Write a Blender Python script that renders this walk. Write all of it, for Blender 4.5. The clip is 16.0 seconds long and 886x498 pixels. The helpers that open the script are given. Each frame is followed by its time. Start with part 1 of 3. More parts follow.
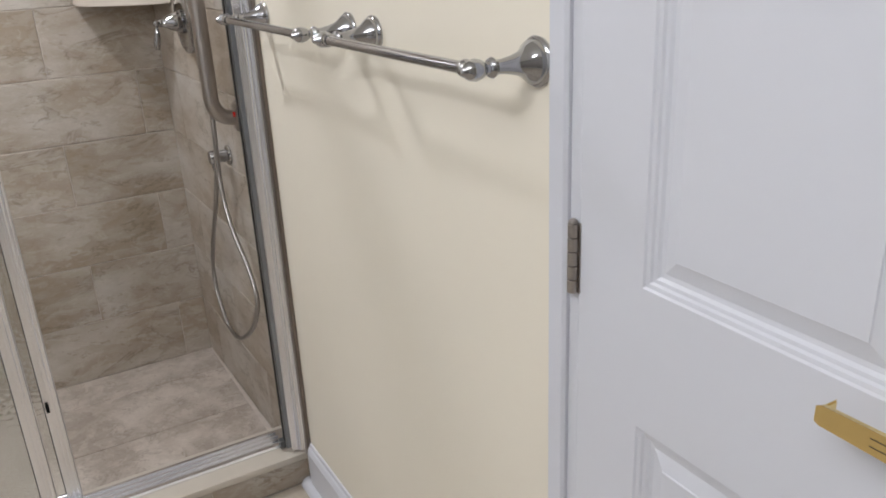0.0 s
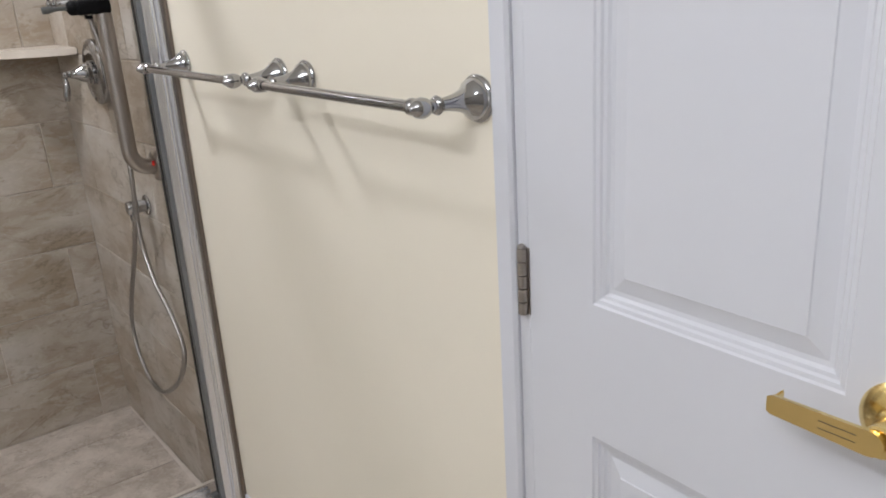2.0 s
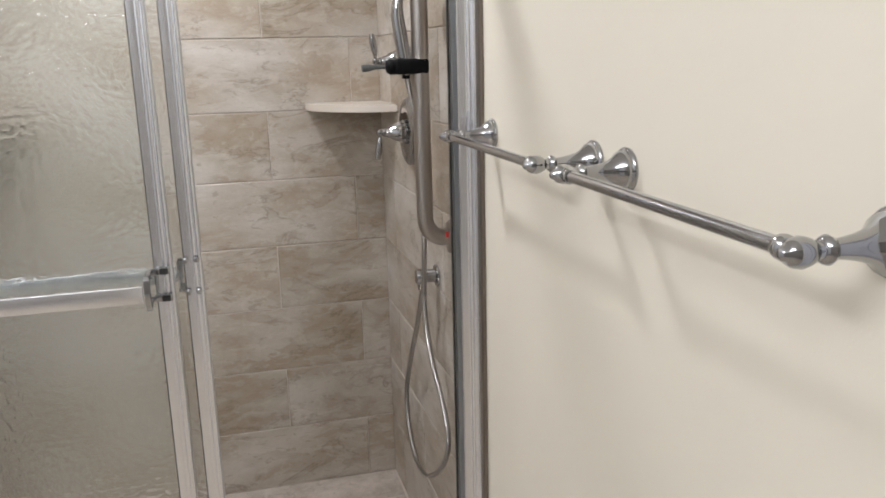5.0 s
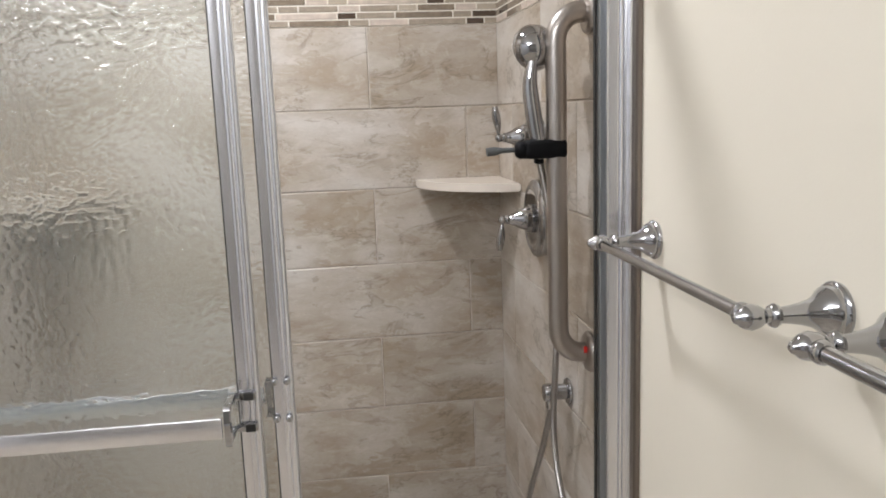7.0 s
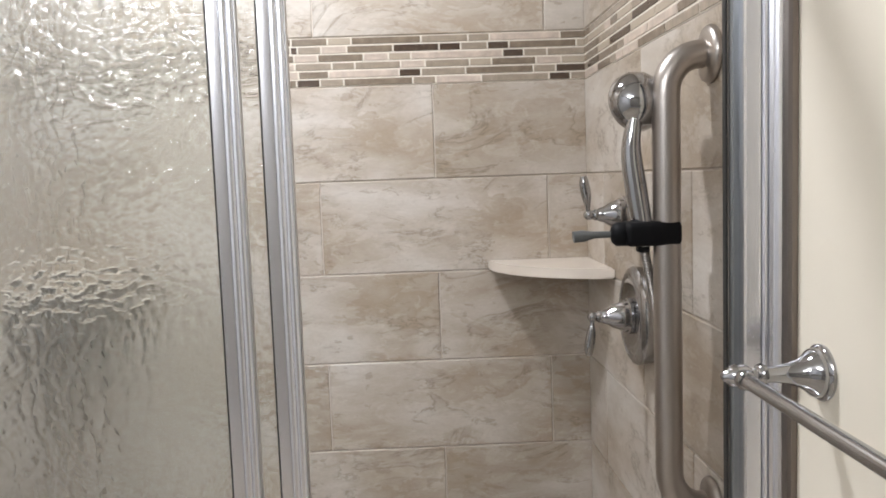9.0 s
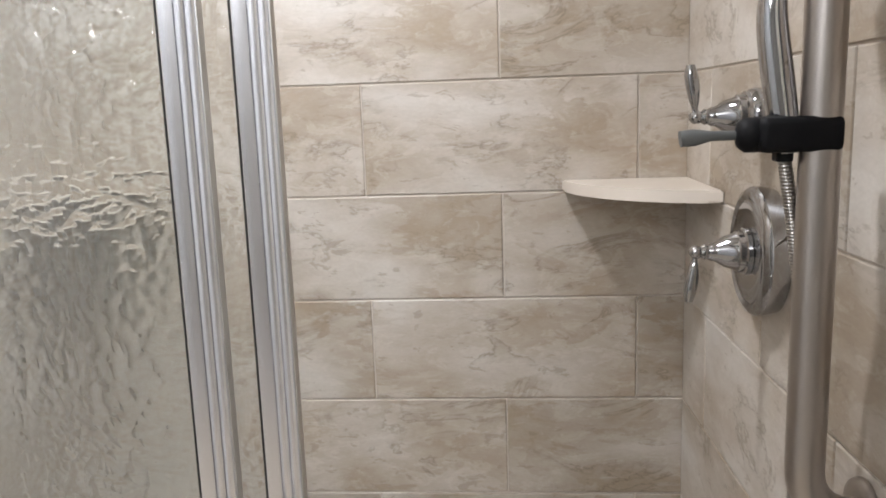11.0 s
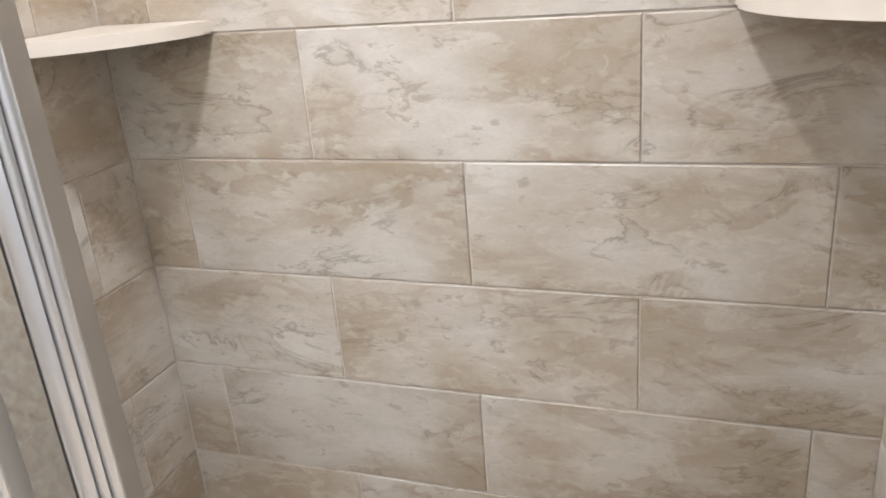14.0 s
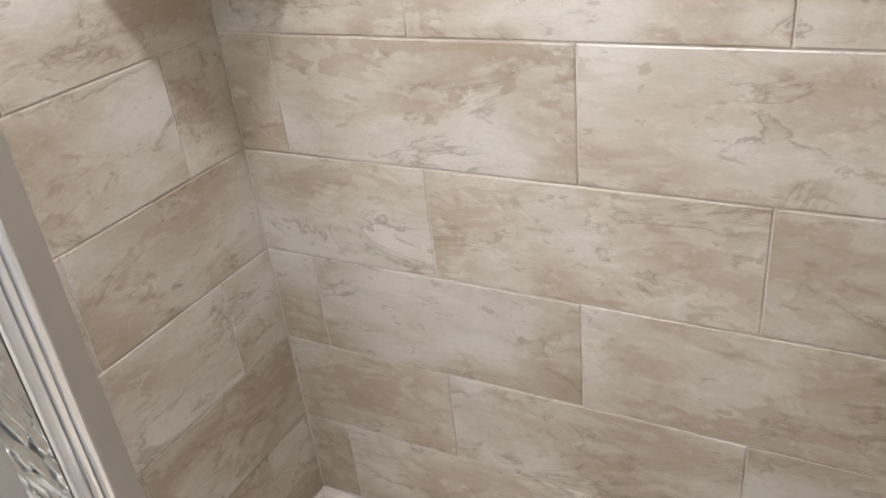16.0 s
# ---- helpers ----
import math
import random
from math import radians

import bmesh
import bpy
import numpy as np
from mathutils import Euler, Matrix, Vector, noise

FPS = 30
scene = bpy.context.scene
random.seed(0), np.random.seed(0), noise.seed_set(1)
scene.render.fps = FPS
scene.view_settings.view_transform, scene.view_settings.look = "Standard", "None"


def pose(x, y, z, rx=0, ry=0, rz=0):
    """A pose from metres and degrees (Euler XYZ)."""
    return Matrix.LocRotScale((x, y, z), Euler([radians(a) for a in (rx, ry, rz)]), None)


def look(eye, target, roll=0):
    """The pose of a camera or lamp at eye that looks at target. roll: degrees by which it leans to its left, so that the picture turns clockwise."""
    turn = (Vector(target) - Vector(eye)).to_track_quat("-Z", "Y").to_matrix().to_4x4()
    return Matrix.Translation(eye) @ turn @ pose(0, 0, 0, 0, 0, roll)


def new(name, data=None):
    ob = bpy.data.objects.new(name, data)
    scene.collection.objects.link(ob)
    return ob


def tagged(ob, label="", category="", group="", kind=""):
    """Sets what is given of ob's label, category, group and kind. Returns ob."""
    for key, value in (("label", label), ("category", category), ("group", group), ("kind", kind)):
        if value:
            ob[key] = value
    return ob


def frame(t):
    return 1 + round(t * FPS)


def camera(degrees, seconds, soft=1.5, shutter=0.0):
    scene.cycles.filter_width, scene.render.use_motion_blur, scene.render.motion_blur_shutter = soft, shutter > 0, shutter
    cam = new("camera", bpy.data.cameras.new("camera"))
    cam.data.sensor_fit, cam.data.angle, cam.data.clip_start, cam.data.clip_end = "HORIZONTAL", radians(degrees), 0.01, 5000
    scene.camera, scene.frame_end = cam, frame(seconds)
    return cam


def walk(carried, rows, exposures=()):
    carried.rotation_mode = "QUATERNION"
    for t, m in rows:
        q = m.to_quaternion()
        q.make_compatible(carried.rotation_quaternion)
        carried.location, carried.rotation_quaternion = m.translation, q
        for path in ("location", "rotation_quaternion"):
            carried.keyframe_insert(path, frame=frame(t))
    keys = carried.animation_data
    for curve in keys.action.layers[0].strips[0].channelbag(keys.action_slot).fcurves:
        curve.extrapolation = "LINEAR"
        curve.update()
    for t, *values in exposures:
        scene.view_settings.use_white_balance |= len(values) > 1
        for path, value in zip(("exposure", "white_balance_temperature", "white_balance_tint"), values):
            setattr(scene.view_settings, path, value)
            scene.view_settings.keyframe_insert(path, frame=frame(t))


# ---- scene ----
cam = camera(58.3, 16.0, soft=1.8)
PATH = [
    (0, (0.323, 0.115, 1.391), (1.237, 1.739, 0.664), -2.8),
    (0.5, (0.291, 0.106, 1.393), (1.305, 1.681, 0.691), -3.0),
    (1, (0.270, 0.099, 1.396), (1.344, 1.642, 0.714), -3.2),
    (1.5, (0.262, 0.104, 1.395), (1.374, 1.630, 0.736), -3.3),
    (2, (0.255, 0.115, 1.394), (1.389, 1.633, 0.753), -3.5),
    (2.5, (0.264, 0.141, 1.390), (1.383, 1.679, 0.769), -3.4),
    (3, (0.287, 0.180, 1.387), (1.344, 1.767, 0.783), -3.4),
    (3.5, (0.326, 0.237, 1.389), (1.249, 1.916, 0.817), -3.1),
    (4, (0.363, 0.289, 1.396), (1.145, 2.049, 0.855), -2.7),
    (4.5, (0.369, 0.334, 1.406), (1.014, 2.156, 0.891), -2.7),
    (4.7, (0.392, 0.350, 1.399), (0.968, 2.200, 0.903), -2.1),
    (6.8, (0.414, 0.675, 1.452), (0.685, 2.623, 1.089), -2.0),
    (7, (0.417, 0.703, 1.457), (0.664, 2.657, 1.113), -2.0),
    (7.5, (0.419, 0.778, 1.457), (0.621, 2.748, 1.173), -2.1),
    (8, (0.433, 0.848, 1.463), (0.584, 2.827, 1.218), -2.0),
    (8.5, (0.462, 0.940, 1.468), (0.552, 2.929, 1.277), -2.0),
    (8.7, (0.470, 0.979, 1.472), (0.541, 2.970, 1.294), -2.1),
    (10.8, (0.496, 1.317, 1.374), (0.369, 3.295, 1.108), -1.3),
    (11, (0.513, 1.337, 1.418), (0.355, 3.299, 1.066), -2.0),
    (11.5, (0.526, 1.403, 1.403), (0.301, 3.336, 0.940), -2.0),
    (12, (0.536, 1.460, 1.395), (0.225, 3.355, 0.839), -2.4),
    (12.5, (0.567, 1.554, 1.384), (0.144, 3.405, 0.756), -2.8),
    (13, (0.593, 1.624, 1.377), (0.094, 3.444, 0.715), -3.4),
    (13.5, (0.605, 1.681, 1.362), (0.049, 3.476, 0.679), -4.3),
    (14, (0.614, 1.746, 1.363), (-0.035, 3.493, 0.637), -4.9),
    (14.5, (0.606, 1.792, 1.351), (-0.151, 3.481, 0.593), -5.5),
    (15, (0.599, 1.810, 1.345), (-0.233, 3.453, 0.565), -5.7),
    (15.5, (0.600, 1.858, 1.329), (-0.297, 3.423, 0.465), -5.9),
    (16, (0.592, 1.866, 1.329), (-0.294, 3.378, 0.366), -6.6),
]
walk(cam, [(t, look(eye, target, roll)) for t, eye, target, roll in PATH], [(0, -0.17), (3, -0.14), (4.7, -0.06), (8.5, -0.06), (11, 0.06), (12.5, 0.30), (14, 0.47), (16, 0.58)])

# ---- world, lamps, exposure ----
scene.view_settings.exposure = 0.0
world = bpy.data.worlds.new("world")
scene.world = world
world.use_nodes = True
world.node_tree.nodes["Background"].inputs[0].default_value = (0.9, 0.92, 1.0, 1)
world.node_tree.nodes["Background"].inputs[1].default_value = 0.05


def area(name, place, aim, power, sx, sy, colour=(1.0, 0.93, 0.85), disk=False):
    data = bpy.data.lights.new(name, "AREA")
    data.shape = "DISK" if disk else "RECTANGLE"
    data.size, data.size_y, data.energy, data.color = sx, sy, power, colour
    ob = new(name, data)
    ob.matrix_world = look(place, aim)
    return tagged(ob, kind="structure")


area("shower_downlight", (0.16, 2.32, 2.385), (0.16, 2.33, 0), 16.5, 0.14, 0.14, (0.945, 0.965, 1.02), True)
for k in range(4):
    bulb = bpy.data.lights.new("vanity_bulb", "POINT")
    bulb.energy, bulb.shadow_soft_size, bulb.color = 9.0, 0.045, (0.945, 0.965, 1.02)
    bulb_ob = new("vanity_bulb", bulb)
    bulb_ob.location = (-0.55, 0.10 + 0.16 * k, 2.20)
    tagged(bulb_ob, kind="structure")
# added fill, no real fixture: lifts the south wall, floor and painted wall
area("room_ceiling_lamp", (-0.35, -0.15, 2.38), (-0.2, -0.25, 0), 6.5, 0.5, 0.5, (0.945, 0.965, 1.02), True)

# ---- materials ----


def material(name):
    m = bpy.data.materials.new(name)
    m.use_nodes = True
    return m, m.node_tree.nodes, m.node_tree.links, m.node_tree.nodes["Principled BSDF"]


def coords(n, l, scale=(1, 1, 1), random_shift=False):
    tc = n.new("ShaderNodeTexCoord")
    mp = n.new("ShaderNodeMapping")
    mp.inputs["Scale"].default_value = scale
    l.new(tc.outputs["Object"], mp.inputs["Vector"])
    if random_shift:
        info = n.new("ShaderNodeObjectInfo")
        mul = n.new("ShaderNodeVectorMath")
        mul.operation = "SCALE"
        mul.inputs[0].default_value = (37.0, 11.0, 53.0)
        l.new(info.outputs["Random"], mul.inputs["Scale"])
        l.new(mul.outputs[0], mp.inputs["Location"])
    return mp.outputs[0]


def noise_tex(n, l, vec, scale, detail=4, rough=0.55, distortion=0.0):
    t = n.new("ShaderNodeTexNoise")
    t.inputs["Scale"].default_value, t.inputs["Detail"].default_value = scale, detail
    t.inputs["Roughness"].default_value, t.inputs["Distortion"].default_value = rough, distortion
    l.new(vec, t.inputs["Vector"])
    return t.outputs["Fac"]


def ramp(n, l, fac, stops):
    r = n.new("ShaderNodeValToRGB")
    e = r.color_ramp.elements
    while len(e) < len(stops):
        e.new(0.5)
    for k, (p, c) in zip(e, stops):
        k.position, k.color = p, (*c, 1) if len(c) == 3 else c
    l.new(fac, r.inputs[0])
    return r.outputs[0]


def mix(n, l, fac, a, b, kind="MIX"):
    m = n.new("ShaderNodeMix")
    m.data_type, m.blend_type = "RGBA", kind
    for v, s in ((fac, m.inputs[0]), (a, m.inputs[6]), (b, m.inputs[7])):
        if isinstance(v, (int, float)):
            s.default_value = v
        elif isinstance(v, tuple):
            s.default_value = (*v, 1)
        else:
            l.new(v, s)
    return m.outputs[2]


def bump(n, l, height, bsdf, strength, distance=0.001):
    b = n.new("ShaderNodeBump")
    b.inputs["Strength"].default_value, b.inputs["Distance"].default_value = strength, distance
    l.new(height, b.inputs["Height"])
    l.new(b.outputs[0], bsdf.inputs["Normal"])


def simple(name, colour, rough, metal=0.0, vary=0.04, scale=12.0, bumpy=0.0, bscale=80.0, rvary=0.0, bdist=0.001):
    m, n, l, p = material(name)
    v = coords(n, l)
    f = noise_tex(n, l, v, scale, 5)
    lo = tuple(max(0.0, c * (1 - vary)) for c in colour)
    hi = tuple(min(1.0, c * (1 + vary)) for c in colour)
    l.new(ramp(n, l, f, [(0.3, lo), (0.7, hi)]), p.inputs["Base Color"])
    p.inputs["Roughness"].default_value, p.inputs["Metallic"].default_value = rough, metal
    if rvary:
        g = noise_tex(n, l, v, scale * 3, 4)
        l.new(ramp(n, l, g, [(0.3, (rough - rvary,) * 3), (0.7, (rough + rvary,) * 3)]), p.inputs["Roughness"])
    if bumpy:
        bump(n, l, noise_tex(n, l, v, bscale, 3), p, bumpy, bdist)
    return m


def stone_tile(name, light, mid, dark, zs=2.6, vein=0.75, scale=3.2):
    """Travertine look: clouds, crisp-edged darker patches, broken veins and pits, drawn out along the tile."""
    m, n, l, p = material(name)
    v = coords(n, l, (1, 1, zs), True)
    tilt = n.new("ShaderNodeMapping")
    tilt.inputs["Rotation"].default_value = (0, 0.16, 0)
    l.new(v, tilt.inputs["Vector"])
    v = tilt.outputs[0]
    cloud = noise_tex(n, l, v, scale * 0.7, 5, 0.6, 0.4)
    col = ramp(n, l, cloud, [(0.36, light), (0.66, mid)])
    # patches with a ragged, crisp upper edge
    patch = noise_tex(n, l, v, scale * 1.25, 9, 0.64, 0.45)
    patch_on = ramp(n, l, patch, [(0.495, (0, 0, 0)), (0.525, (0.95, 0.95, 0.95)), (0.60, (0.5, 0.5, 0.5)), (0.75, (0.1, 0.1, 0.1))])
    where = ramp(n, l, noise_tex(n, l, v, scale * 0.7, 2, 0.5), [(0.42, (0.15, 0.15, 0.15)), (0.60, (1, 1, 1))])
    col = mix(n, l, mix(n, l, 1.0, patch_on, where, "MULTIPLY"), col, mid)
    # veins
    band = noise_tex(n, l, v, scale * 0.9, 9, 0.62, 0.8)
    line = ramp(n, l, band, [(0.515, (0, 0, 0)), (0.532, (1, 1, 1)), (0.540, (0.3, 0.3, 0.3)), (0.585, (0, 0, 0))])
    where2 = ramp(n, l, noise_tex(n, l, v, scale * 1.3, 3, 0.5), [(0.43, (0, 0, 0)), (0.55, (1, 1, 1))])
    both = mix(n, l, 1.0, mix(n, l, 1.0, line, where2, "MULTIPLY"), (vein, vein, vein), "MULTIPLY")
    col = mix(n, l, both, col, dark)
    # pale flecks, pits, grain
    pale = noise_tex(n, l, v, scale * 3.2, 8, 0.7, 0.8)
    col = mix(n, l, ramp(n, l, pale, [(0.535, (0, 0, 0)), (0.60, (0.28, 0.28, 0.28)), (0.70, (0.15, 0.15, 0.15))]), col, tuple(min(1, c * 1.1) for c in light))
    pit = noise_tex(n, l, v, scale * 5.0, 7, 0.68, 0.5)
    col = mix(n, l, ramp(n, l, pit, [(0.605, (0, 0, 0)), (0.635, (0.5, 0.5, 0.5))]), col, tuple(a * 0.5 + b * 0.5 for a, b in zip(mid, dark)))
    fine = noise_tex(n, l, v, 110, 3)
    col = mix(n, l, 1.0, col, ramp(n, l, fine, [(0.3, (0.92, 0.92, 0.92)), (0.7, (1, 1, 1))]), "MULTIPLY")
    info = n.new("ShaderNodeObjectInfo")
    col = mix(n, l, 1.0, col, ramp(n, l, info.outputs["Random"], [(0.0, (0.86, 0.85, 0.835)), (1.0, (1, 1, 1))]), "MULTIPLY")
    l.new(col, p.inputs["Base Color"])
    l.new(ramp(n, l, patch, [(0.3, (0.33,) * 3), (0.7, (0.46,) * 3)]), p.inputs["Roughness"])
    bump(n, l, mix(n, l, 0.35, patch, fine), p, 0.3, 0.001)
    return m


TILE = stone_tile("travertine_tile", (0.575, 0.535, 0.485), (0.365, 0.295, 0.22), (0.20, 0.155, 0.105), 2.2, 0.72, 3.9)
PAN_TILE = stone_tile("pan_tile_stone", (0.60, 0.535, 0.475), (0.37, 0.315, 0.265), (0.23, 0.185, 0.145), 1.0, 0.65, 10.0)
GROUT = simple("grout", (0.58, 0.52, 0.46), 0.9, 0, 0.08, 30, 0.3, 300)
PAINT = simple("cream_paint", (0.80, 0.745, 0.635), 0.5, 0, 0.015, 2.5, 0.25, 260, 0.05, 0.0006)
# invented tones for two unseen walls, dark and pale, to shape reflections in metal
DARK_REFLECTED = simple("dark_reflected_wall", (0.29, 0.275, 0.255), 0.6, 0, 0.02, 2.5, 0.2, 260)
PALE_REFLECTED = simple("pale_reflected_wall", (0.60, 0.61, 0.63), 0.6, 0, 0.02, 2.5, 0.2, 260)
CEILING_PAINT = simple("ceiling_paint", (0.8, 0.79, 0.76), 0.8, 0, 0.01, 2.0, 0.2, 150)
WHITE = simple("white_trim_paint", (0.64, 0.65, 0.70), 0.33, 0, 0.012, 3.0, 0.12, 45, 0.04, 0.0008)
FLOOR_TILE = stone_tile("floor_tile_stone", (0.62, 0.56, 0.48), (0.52, 0.45, 0.37), (0.3, 0.24, 0.18), 1.0, 0.4, 3.0)
SHELF_STONE = simple("shelf_stone", (0.68, 0.61, 0.53), 0.25, 0, 0.04, 9, 0.05, 120)
CURB_STONE = simple("curb_stone", (0.58, 0.53, 0.46), 0.28, 0, 0.05, 7, 0.05, 90)
CHROME = simple("chrome", (0.41, 0.41, 0.42), 0.07, 1.0, 0.03, 20, 0, 80, 0.03)
FRAME_METAL = simple("polished_aluminium", (0.88, 0.885, 0.92), 0.24, 1.0, 0.01, 9)
# darkened copy of the frame metal: shade on the jamb's outer edge as colour
DARK_METAL = simple("shaded_jamb_edge", (0.22, 0.19, 0.17), 0.3, 1.0, 0.06, 9)
NICKEL = simple("satin_nickel", (0.44, 0.405, 0.375), 0.33, 1.0, 0.03, 8, 0.0, 400, 0.03)
BRASS = simple("polished_brass", (0.78, 0.60, 0.27), 0.17, 1.0, 0.05, 15, 0, 80, 0.04)
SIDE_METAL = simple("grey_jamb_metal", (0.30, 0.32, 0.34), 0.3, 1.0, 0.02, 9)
RUBBER = simple("black_strap_rubber", (0.004, 0.004, 0.005), 0.6, 0, 0.1, 30, 0.2, 300)
GREY_PLASTIC = simple("grey_plastic", (0.085, 0.09, 0.09), 0.45, 0, 0.05)
RUBBER.node_tree.nodes["Principled BSDF"].inputs["Specular IOR Level"].default_value = 0.15
MOSAIC_GROUT = simple("pale_mosaic_grout", (0.66, 0.61, 0.53), 0.85, 0, 0.05, 40)
GASKET = simple("black_gasket", (0.02, 0.02, 0.02), 0.5)
EDGE_METAL = simple("grey_edge_metal", (0.62, 0.61, 0.60), 0.4, 1.0)
RED = simple("red_sticker", (0.65, 0.03, 0.02), 0.5)
GLASS_DARK = simple("mosaic_dark_taupe_glass", (0.072, 0.05, 0.035), 0.2, 0, 0.35, 45)
GLASS_GREY = simple("mosaic_grey_glass", (0.19, 0.15, 0.11), 0.2, 0, 0.25, 45)
GLASS_LIGHT = simple("mosaic_light_glass", (0.30, 0.25, 0.195), 0.2, 0, 0.2, 45)
GLASS_CREAM = simple("mosaic_cream_glass", (0.40, 0.34, 0.265), 0.25, 0, 0.06, 30)
MOSAIC_STONE = simple("mosaic_stone", (0.47, 0.39, 0.325), 0.5, 0, 0.25, 35, 0.2, 120)

# ribbed metal hose
HOSE_METAL, hn, hl, hp = material("ribbed_hose_metal")
hp.inputs["Base Color"].default_value = (0.40, 0.385, 0.37, 1)
hp.inputs["Metallic"].default_value, hp.inputs["Roughness"].default_value = 1.0, 0.28
wave = hn.new("ShaderNodeTexWave")
wave.bands_direction = "Z"
wave.inputs["Scale"].default_value = 90
hl.new(coords(hn, hl), wave.inputs["Vector"])
bump(hn, hl, wave.outputs["Fac"], hp, 0.6, 0.0015)

# hammered obscure glass
OBSCURE, gn, gl, gp = material("hammered_obscure_glass")
gp.inputs["Base Color"].default_value = (0.965, 0.98, 0.97, 1)
gp.inputs["Transmission Weight"].default_value, gp.inputs["Roughness"].default_value = 1.0, 0.07
gp.inputs["IOR"].default_value = 1.5
gv = coords(gn, gl)
flat = gn.new("ShaderNodeMapping")
flat.inputs["Rotation"].default_value = (radians(-90), 0, 0)
gl.new(gv, flat.inputs["Vector"])
wob = gn.new("ShaderNodeTexNoise")
wob.inputs["Scale"].default_value, wob.inputs["Detail"].default_value = 25, 1
gl.new(flat.outputs[0], wob.inputs["Vector"])
shift = gn.new("ShaderNodeVectorMath")
shift.operation = "MULTIPLY_ADD"
shift.inputs[1].default_value = (0.012, 0.012, 0.0)
gl.new(wob.outputs["Color"], shift.inputs[0])
gl.new(flat.outputs[0], shift.inputs[2])
warp = gn.new("ShaderNodeTexVoronoi")
warp.feature, warp.voronoi_dimensions = "SMOOTH_F1", "2D"
warp.inputs["Scale"].default_value, warp.inputs["Smoothness"].default_value = 74, 0.2
gl.new(shift.outputs[0], warp.inputs["Vector"])
bowl = gn.new("ShaderNodeMath")
bowl.operation = "POWER"
bowl.inputs[1].default_value = 2.0
gl.new(warp.outputs["Distance"], bowl.inputs[0])
bump(gn, gl, bowl.outputs[0], gp, 1.0, 0.0015)

gt = gn.new("ShaderNodeBsdfTranslucent")
gt.inputs["Color"].default_value = (0.93, 0.97, 0.92, 1)
gm = gn.new("ShaderNodeMixShader")
gm.inputs[0].default_value = 0.03
gl.new(gp.outputs[0], gm.inputs[1])
gl.new(gt.outputs[0], gm.inputs[2])
gl.new(gm.outputs[0], gn["Material Output"].inputs["Surface"])

CLEAR, cn, cl, cp = material("smooth_glass_back")
cp.inputs["Base Color"].default_value = (0.965, 0.98, 0.97, 1)
cp.inputs["Transmission Weight"].default_value, cp.inputs["Roughness"].default_value = 1.0, 0.05
cp.inputs["IOR"].default_value = 1.5

# ---- mesh helpers ----


def link(name, bm, mat, parent=None, label="", smooth=0, kind=""):
    me = bpy.data.meshes.new(name)
    bmesh.ops.recalc_face_normals(bm, faces=bm.faces)
    bm.to_mesh(me)
    bm.free()
    me.materials.append(mat)
    if smooth:
        for p in me.polygons:
            p.use_smooth = True
        me.set_sharp_from_angle(angle=radians(smooth))
    ob = new(name, me)
    ob.parent = parent
    if label:
        ob["label"] = label
    if kind:
        ob["kind"] = kind
    return ob


part = link


def thing(name, place, label, category, group=""):
    ob = new(name)
    ob.location = place
    ob.empty_display_size = 0.05
    return tagged(ob, label, category, group)


def box(lo, hi, bev=0.0, bm=None):
    bm = bm or bmesh.new()
    made = bmesh.ops.create_cube(bm, size=1)["verts"]
    for v in made:
        v.co = [lo[i] + (v.co[i] + 0.5) * (hi[i] - lo[i]) for i in range(3)]
    if bev:
        edges = list({e for v in made for e in v.link_edges})
        bmesh.ops.bevel(bm, geom=edges, offset=bev, segments=2, affect="EDGES", profile=0.5)
    return bm


def lathe(profile, segments=32, bm=None, at=(0, 0, 0), axis="X-"):
    """Turned shape: profile of (distance along the axis, radius)."""
    bm = bm or bmesh.new()
    rings = []
    for d, r in profile:
        ring = []
        for i in range(segments):
            a = 2 * math.pi * i / segments
            c, s_ = math.cos(a) * r, math.sin(a) * r
            co = {"X-": (-d, c, s_), "Z": (c, s_, d), "Y": (c, d, s_), "Y-": (c, -d, s_)}[axis]
            ring.append(bm.verts.new([at[k] + co[k] for k in range(3)]))
        rings.append(ring)
    for a, b in zip(rings, rings[1:]):
        for i in range(segments):
            j = (i + 1) % segments
            bm.faces.new((a[i], a[j], b[j], b[i]))
    bm.faces.new(rings[0])
    bm.faces.new(rings[-1])
    return bm


def sweep(points, radius, sides=16, bm=None, squash=1.0):
    """A tube along points; radius may be one number or one a point."""
    bm = bm or bmesh.new()
    pts = [Vector(p) for p in points]
    radii = radius if isinstance(radius, (list, tuple)) else [radius] * len(pts)
    side = None
    rings = []
    for i, p in enumerate(pts):
        way = (pts[min(i + 1, len(pts) - 1)] - pts[max(i - 1, 0)]).normalized()
        if side is None:
            side = way.orthogonal().normalized()
        side = (side - way * side.dot(way)).normalized()
        up = way.cross(side)
        rings.append([bm.verts.new(p + (side * math.cos(2 * math.pi * k / sides) + up * math.sin(2 * math.pi * k / sides) * squash) * radii[i]) for k in range(sides)])
    for a, b in zip(rings, rings[1:]):
        for i in range(sides):
            j = (i + 1) % sides
            bm.faces.new((a[i], a[j], b[j], b[i]))
    bm.faces.new(rings[0])
    bm.faces.new(rings[-1])
    return bm


